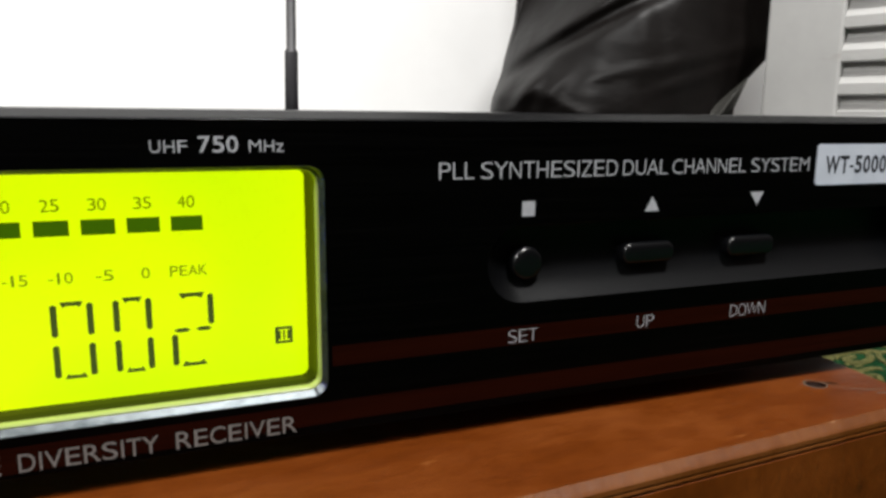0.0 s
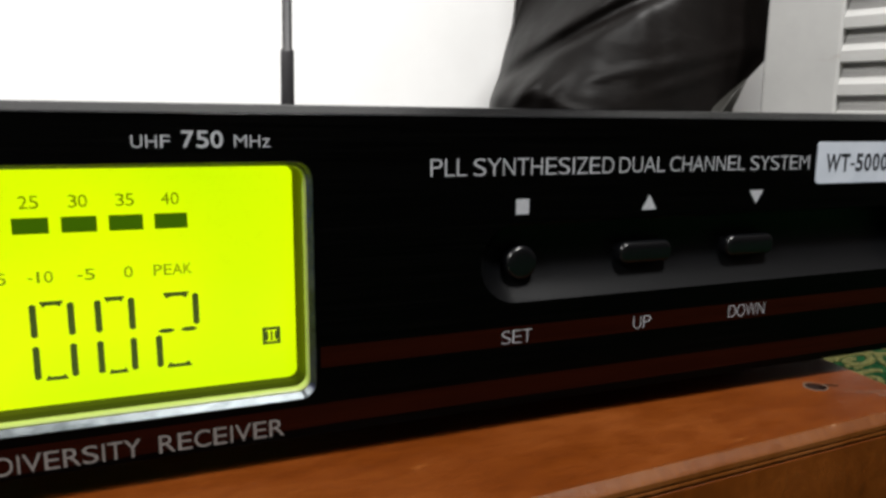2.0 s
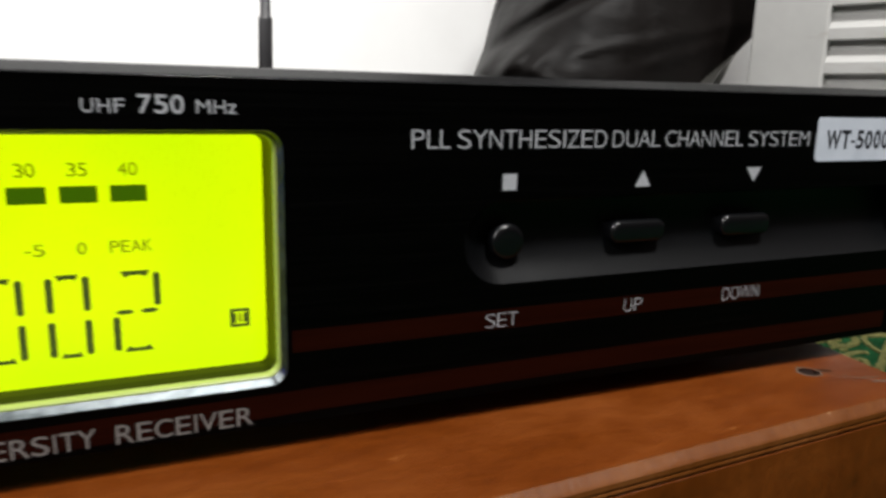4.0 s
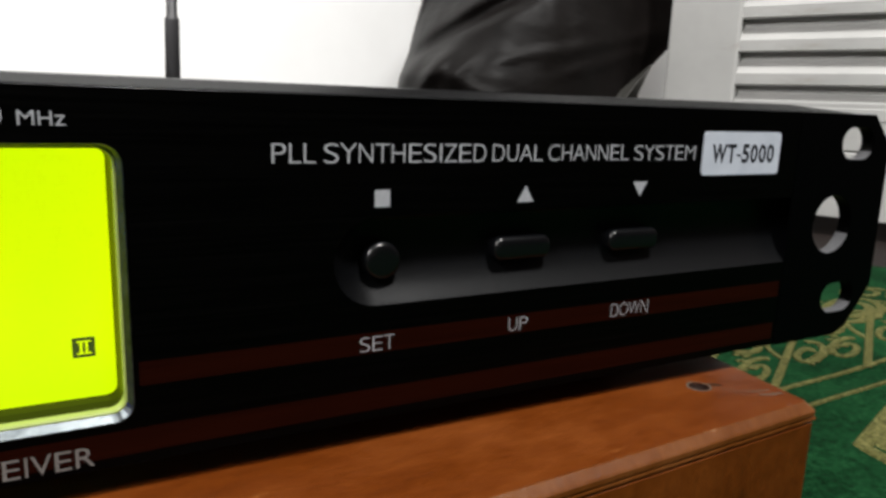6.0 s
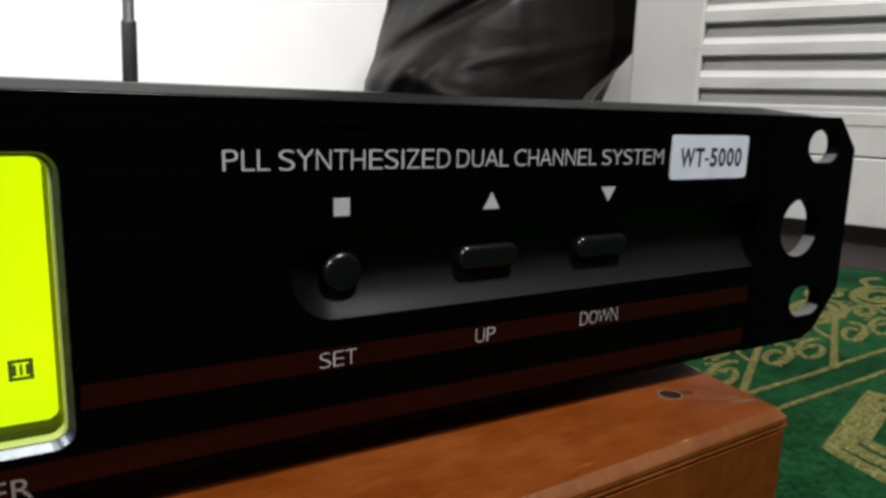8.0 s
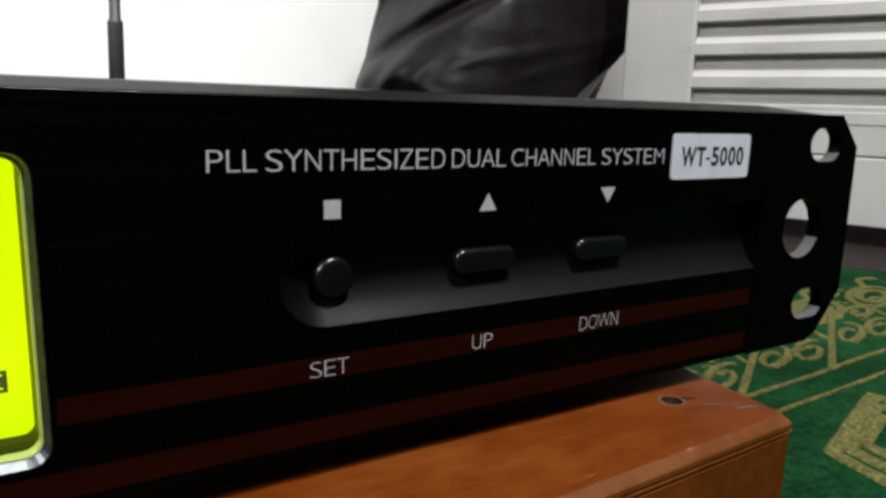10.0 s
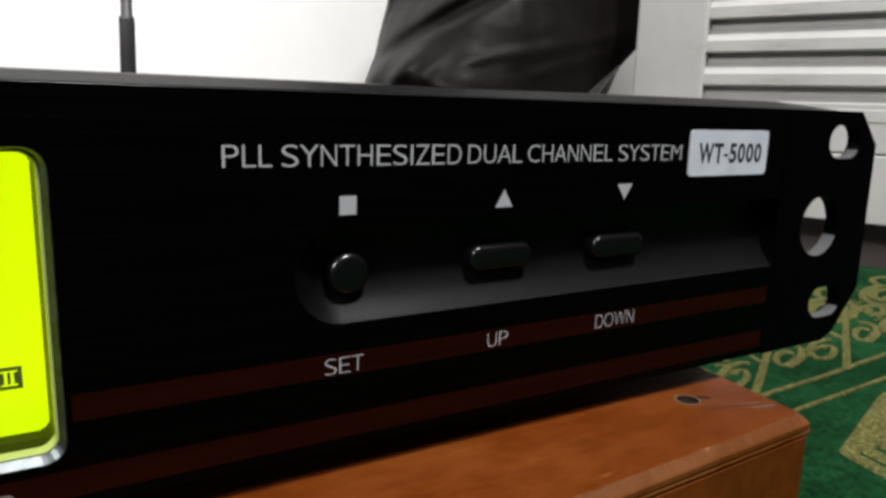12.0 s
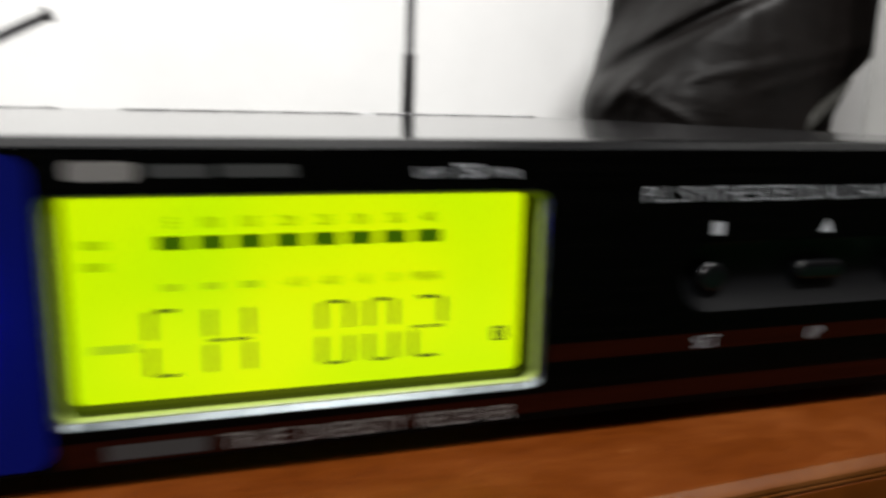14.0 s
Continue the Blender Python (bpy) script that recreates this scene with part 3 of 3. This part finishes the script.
# ---- receiver ----
def receiver():
    unit = empty("wireless_receiver", "black rack-mount wireless microphone receiver with lit green display", "receiver")
    # front panel with its ears, display opening, button trough and mounting holes
    half = [(214, -1.7), (233, -1.7), (236.5, -0.6), (243.6, 8.2), (243.2, 38.0), (237.1, 44.4), (214, 44.4)]
    out = [(-x, z) for x, z in reversed(half)] + half
    display = rounded(19.8, 4.15, 94.7, 38.0, 2.3)
    trough = arc(127.0, 21.8, 6.4, 90, 270, 16) + [(219.6, 15.4), (219.6, 28.2)]
    holes = [display, trough, rounded(227.3, 35.3, 237.2, 41.8, 3.2), rounded(227.3, 3.2, 237.6, 9.6, 3.2), circle(227.4, 22.2, 5.95)]
    holes += [[(-x, z) for x, z in rounded(227.3, 35.3, 237.2, 41.8, 3.2)], [(-x, z) for x, z in rounded(227.3, 3.2, 237.6, 9.6, 3.2)]]
    link_mesh("front_panel", plate([out] + holes, 0.0, 2.5, 0.0), PANEL, unit, "brushed black metal front panel")
    # sloping top edge of the panel
    part("top_edge", skin([[(x * MM, y * MM, z * MM) for y, z in ((0.0, 43.95), (0.05, 44.2), (0.18, 44.42), (0.45, 44.6), (2.6, 45.6), (3.2, 45.75), (11.4, 45.75), (11.4, 43.0), (0.05, 43.0))] for x in (-214.4, 214.4)] + [[(234.0 * MM, y * MM, z * MM) for y, z in ((0.0, 43.95), (0.05, 44.15), (0.18, 44.3), (0.45, 44.38), (2.6, 44.45), (3.2, 44.5), (4.1, 44.5), (4.1, 43.0), (0.05, 43.0))]], True, True), EDGE, unit, "grey sheen along the sloping top edge")
    link_mesh("ear_cover", plate([[(213.9, -1.9), (233, -1.9), (236.2, -0.4), (243.2, 8.3), (242.8, 37.9), (236.9, 44.1), (213.9, 44.1)], rounded(227.1, 35.1, 237.4, 42.0, 3.3), rounded(227.1, 3.0, 237.8, 9.8, 3.3), circle(227.4, 22.2, 6.1)], -0.12, 0.1, 0.0), EAR, unit, "satin black rack ear")
    for name, loop in (("hole_lining", rounded(227.3, 35.3, 237.2, 41.8, 3.2)), ("hole_lining", rounded(227.3, 3.2, 237.6, 9.6, 3.2)), ("hole_lining", circle(227.4, 22.2, 5.95))):
        low, high = min(p[1] for p in loop), max(p[1] for p in loop)
        # bare metal only low down: the lit lip is put into its colour
        worn = [p for p in loop if p[1] < low + 0.36 * (high - low)]
        worn.sort(key=lambda p: p[0])
        inner = [(x, z + 0.06) for x, z in worn]
        part(name, skin([front_ring(worn, -0.14), front_ring(inner, 0.05), front_ring(inner, 2.4), front_ring(worn, 2.55)], around=False), CUT_METAL, unit, "bare metal that paints the lit lower wall of a mounting hole", True)
    # case
    part("case", box(-0.2145, 0.0115, -0.0048, 0.2145, 0.282, 0.0457, 0.0012), CHASSIS, unit, "black painted steel case")
    # added strips for the wavy lines reflected in the case top, in four lengths
    for x0, x1, y, mat in ((-0.19, -0.03, 0.279, CHASSIS), (0.0, 0.112, 0.262, CHASSIS), (0.118, 0.205, 0.258, CHASSIS), (0.07, 0.208, 0.276, REFLECTED_LINE)):
        rings = []
        for i in range(60):
            x = x0 + (x1 - x0) * i / 59
            dy, up = 0.004 * noise.noise(Vector((x * 30, y * 9, 0))), 0.0005 + 0.0003 * noise.noise(Vector((x * 60, 3.0, y)))
            rings.append([(x, y + dy, 0.0456), (x, y + dy + 0.0004, 0.0457 + up), (x, y + dy + 0.0022, 0.0457 + up), (x, y + dy + 0.003, 0.0456)])
        part("reflection_strip", skin(rings, around=False), mat, unit, "thin added strip that draws a reflected line on the case top", True)
    for x in (-0.19, 0.19):
        for y in (0.03, 0.25):
            part("foot", tube([(x, y, -0.0061), (x, y, -0.0055), (x, y, 0.0)], [0.0075, 0.008, 0.008], 24), RUBBER, unit, "round rubber foot")
    # printed stripes
    printed([(95.5, 8.4), (213.4, 8.4), (213.4, 11.5), (95.5, 11.5)], STRIPE, unit, "stripe", -0.02, "dark red printed stripe")
    printed([(96.6, -0.3), (213.0, -0.3), (213.0, 3.0), (96.6, 3.0)], STRIPE, unit, "stripe", -0.02, "dark red printed stripe")
    printed([(20.0, -1.6), (96.6, -0.35), (96.6, 2.95), (20.0, 2.2)], STRIPE, unit, "stripe", -0.02, "dark red printed stripe")
    # display bezel, rim and screen
    bezel = part("bezel", skin([front_ring(rounded(19.6 + 0.7 * i, 3.95 + i, 94.85 - 0.8 * i, 38.1 - 0.3 * i, 2.4 - 0.5 * i), y) for i, y in ((0.0, 0.05), (0.0, -0.1), (0.08, -0.17), (0.2, -0.12), (0.95, 0.75), (1.0, 1.1))]), SILVER, unit, "satin silver bevelled frame")
    part("rim", skin([front_ring(rounded(20.3 + i, 4.92 + i, 94.1 - i, 37.8 - i, 1.8), y) for i, y in ((0.0, 0.85), (0.12, 0.7), (0.32, 1.2), (0.36, 2.2))]), CLEAR_RIM, bezel, "pale clear rim", True)
    part("gasket", skin([front_ring(rounded(20.65 + i, 5.22 - 1.2 * i, 93.85 - i, 37.5 - i, 1.4), y) for i, y in ((0.0, 2.0), (0.1, 5.0), (0.4, 8.3))]), GASKET, bezel)
    screen = printed(rounded(20.9, 4.6, 93.45, 37.4, 1.0), LCD, unit, "screen", 8.0, "yellow-green backlit screen")

    def seg(loop, mat=SEGMENT, name="segment"):
        return printed(loop, mat, screen, name, 7.9)

    def block(x0, z0, x1, z1, mat, name):
        return seg([(x0, z0), (x1, z0), (x1, z1), (x0, z1)], mat, name)

    for k in range(8):
        x = 76.5 - 5.78 * (7 - k)
        block(x - 2.15, 28.55, x + 2.15, 30.7, BAR, "level_bar")
    for k, text in enumerate(("5", "10", "15", "20", "25", "30", "35", "40")):
        x = 76.5 - 5.78 * (7 - k)
        w = 0.55 if len(text) == 1 else 1.15
        lettering(text, x - w, x + w, 31.9, 1.7, FAINT, screen, 7.9, 0.0, "scale_figure")
    for x, w, text in ((54.3, 1.5, "-15"), (59.8, 1.5, "-10"), (65.3, 1.1, "-5"), (70.6, 0.55, "0"), (76.4, 2.55, "PEAK")):
        lettering(text, x - w, x + w, 21.95, 1.55, FAINT, screen, 7.9, 0.0, "scale_figure")
    for x in (35.7, 41.6, 47.4):
        block(x - 1.4, 22.1, x + 1.4, 23.3, PALE, "print_bar")
    for x0, x1, z in ((23.2, 26.8, 28.9), (23.2, 26.8, 25.6)):
        block(x0, z, x1, z + 1.4, PALE, "print_bar")
    block(23.8, 12.7, 30.2, 14.1, PALE, "print_bar")

    def digit(x0, x1, on):
        """Seven parted strokes between x0 and x1: t m b across, and a b c d upright (left top, right top, left foot, right foot)."""
        z0, zm, z1, w = 8.3, 13.85, 19.3, 0.84
        up = {"a": (x0, zm + 0.55, z1 - 0.2), "b": (x1 - w, zm + 0.55, z1 - 0.2), "c": (x0, z0 + 0.2, zm - 0.55), "d": (x1 - w, z0 + 0.2, zm - 0.55)}
        for key, (x, low, high) in up.items():
            if key in on:
                seg([(x, low + 0.25), (x + w * 0.5, low), (x + w, low + 0.25), (x + w, high - 0.25), (x + w * 0.5, high), (x, high - 0.25)])
        a, b, c = x0 + 1.25, x1 - 1.25, (x0 + x1) / 2
        if "t" in on:
            seg([(a, z1), (a + 0.45, z1 - 0.8), (c - 0.7, z1 - 0.5), (c + 0.7, z1 - 0.5), (b - 0.45, z1 - 0.8), (b, z1), (b, z1 + 0.08), (a, z1 + 0.08)])
        if "f" in on:
            seg([(a, z0), (b, z0), (b - 0.45, z0 + 0.8), (c + 0.7, z0 + 0.5), (c - 0.7, z0 + 0.5), (a + 0.45, z0 + 0.8)])
        if "m" in on:
            for p in (x0 + 0.3, c + 0.35):
                q = p + (x1 - x0) / 2 - 0.65
                seg([(p, zm), (p + 0.6, zm - 0.32), (q - 0.6, zm - 0.32), (q, zm), (q - 0.6, zm + 0.3), (p + 0.6, zm + 0.3)])

    digit(31.8, 37.4, "actf")
    digit(40.6, 47.4, "abcdm")
    digit(58.1, 63.5, "abcdtf")
    digit(66.0, 71.1, "abcdtf")
    digit(73.6, 79.6, "tbmcf")
    block(88.45, 10.3, 91.1, 12.95, SEGMENT, "channel_mark")
    for x in (89.3, 89.95):
        printed([(x, 10.8), (x + 0.33, 10.8), (x + 0.33, 12.4), (x, 12.4)], LCD, screen, "channel_figure", 7.84)
    for z in (10.72, 12.3):
        printed([(88.95, z), (90.65, z), (90.65, z + 0.22), (88.95, z + 0.22)], LCD, screen, "channel_figure", 7.85)

    # printing on the panel
    lettering("UHF", 72.1, 76.7, 40.05, 1.6, INK, unit, bold=-0.004)
    lettering("750", 78.1, 83.2, 40.0, 2.2, INK, unit, bold=0.01)
    lettering("MHz", 84.6, 89.3, 40.05, 1.6, INK, unit, bold=-0.004)
    lettering("PLL", 112.2, 118.0, 35.65, 2.55, INK, unit, bold=-0.013)
    lettering("SYNTHESIZED", 119.1, 144.0, 35.6, 2.6, INK, unit, bold=-0.013)
    lettering("DUAL", 145.1, 154.2, 35.65, 2.5, INK, unit, bold=-0.013)
    lettering("CHANNEL", 155.2, 171.4, 35.65, 2.5, INK, unit, bold=-0.013)
    lettering("SYSTEM", 172.6, 186.6, 35.6, 2.5, INK, unit, bold=-0.013)
    lettering("SET", 124.4, 129.9, 8.75, 2.15, INK, unit, bold=-0.022)
    lettering("UP", 149.6, 153.2, 8.85, 2.15, INK, unit, bold=-0.022)
    lettering("DOWN", 170.4, 178.8, 8.9, 2.25, INK, unit, bold=-0.022)
    lettering("TRUE", 42.5, 52.0, -1.0, 2.5, DIM_INK, unit)
    lettering("DIVERSITY", 54.0, 71.0, -1.0, 2.5, DIM_INK, unit)
    lettering("RECEIVER", 73.2, 90.0, -1.0, 2.5, DIM_INK, unit)
    printed([(26.2, -0.9), (40.2, -0.9), (40.2, 1.4), (26.2, 1.4)], BAR_INK, unit, "print_bar", -0.03)
    for x0, x1 in ((33.8, 42.0), (43.4, 54.0)):
        printed([(x0, 40.4), (x1, 40.4), (x1, 42.2), (x0, 42.2)], BAR_INK, unit, "print_bar", -0.03)
    printed(rounded(23.4, 39.9, 32.4, 42.6, 0.8), DIM_INK, unit, "badge", -0.05, "plain pale badge")
    printed([(126.4, 29.5), (128.7, 29.5), (128.7, 31.9), (126.4, 31.9)], INK, unit, "square_mark")
    printed([(149.9, 29.4), (152.9, 29.4), (151.4, 31.95)], INK, unit, "up_mark")
    printed([(172.9, 32.05), (174.6, 29.6), (176.1, 32.05)], INK, unit, "down_mark")
    sticker = link_mesh("sticker", plate([rounded(188.3, 32.85, 208.4, 40.55, 0.8)], -0.22, 0.0, 0.0), STICKER, unit, "pale grey model sticker")
    lettering("WT-5000", 190.5, 206.7, 34.95, 3.4, STICKER_INK, sticker, -0.25, 0.03)

    # trough with sloping sides, and its buttons
    def trough_ring(i, y):
        top, foot = 28.2 - 0.12 * i, 15.4 + i
        mid, tall = (top + foot) / 2, (top - foot) / 2
        loop = [(127.0 + (6.4 - 0.75 * i) * math.cos(a), mid + tall * math.sin(a)) for a in (radians(90 + 180 * k / 16) for k in range(17))] + [(132.0, foot), (218.9, foot), (219.6, foot), (219.6, top), (218.9, top), (132.0, top)]
        return front_ring(loop, y)
    part("button_trough", skin([trough_ring(i, y) for i, y in ((0.0, 0.02), (0.06, 0.1), (0.5, 0.55), (1.1, 1.1), (1.9, 1.75), (2.8, 2.35), (3.8, 2.85), (4.9, 3.25), (6.0, 3.5), (6.8, 3.6))], False, True), RECESS, unit, "sloping satin black trough", True)

    def button(loop_at, name, label):
        part(name, skin([front_ring(loop_at(i), y) for i, y in ((0.0, 8.1), (0.0, 1.8), (0.12, 1.35), (0.4, 1.05), (0.8, 0.92), (1.3, 0.88))], False, True), BUTTON, unit, label, True)

    button(lambda i: circle(128.4, 21.5, 2.85 - i, 32), "set_button", "round black push button")
    button(lambda i: rounded(147.0 + i, 19.95 + i, 157.8 - i, 23.8 - i, 1.6 - i, 6), "up_button", "long black push button")
    button(lambda i: rounded(169.9 + i, 19.95 + i, 181.0 - i, 23.8 - i, 1.6 - i, 6), "down_button", "long black push button")

    part("dust_speck", tube([(0.1795, 0.0019, 0.01675), (0.1796, 0.0018, 0.0169), (0.1798, 0.0019, 0.0170)], [0.0001, 0.00016, 0.0001], 8), INK, unit, "pale speck of dust")
    # power light, on an added blue sheet that shows its glow
    link_mesh("power_glow_sheet", plate([rounded(-19.3, -1.2, 19.2, 43.6, 3.0)], -0.12, 0.0, 0.0), GLOW_TINT, unit, "added blue sheet that carries the power button's glow")
    part("power_light", skin([front_ring(circle(0.0, 22.0, r, 40), y) for r, y in ((9.0, -0.1), (9.0, -1.8), (8.2, -2.6), (4.0, -3.1), (0.5, -3.2))], False, True), BLUE, unit, "blue lit power button", True)

    # antennas on the rear
    def antenna(base, tip, joint):
        base, tip = Vector(base), Vector(tip)
        at = [base.lerp(tip, f) for f in (0.0, joint, joint + 0.004, joint + 0.008, 0.975, 0.98, 0.995, 1.0)]
        part("antenna", tube(at, [0.0035, 0.0034, 0.0034, 0.0025, 0.0022, 0.0034, 0.0034, 0.0022], 24), ANTENNA, unit, "black telescopic rod antenna", True)
        part("antenna_socket", tube([base + Vector((0, -0.008, -0.004)), base + Vector((0, 0.004, -0.004))], [0.006, 0.006], 20), SILVER, unit, "metal antenna socket")

    antenna((0.1424, 0.289, 0.028), (0.1467, 0.289, 0.262), 0.207)
    antenna((-0.150, 0.289, 0.028), (-0.0305, 0.289, 0.0895), 0.5)
    return unit


receiver()
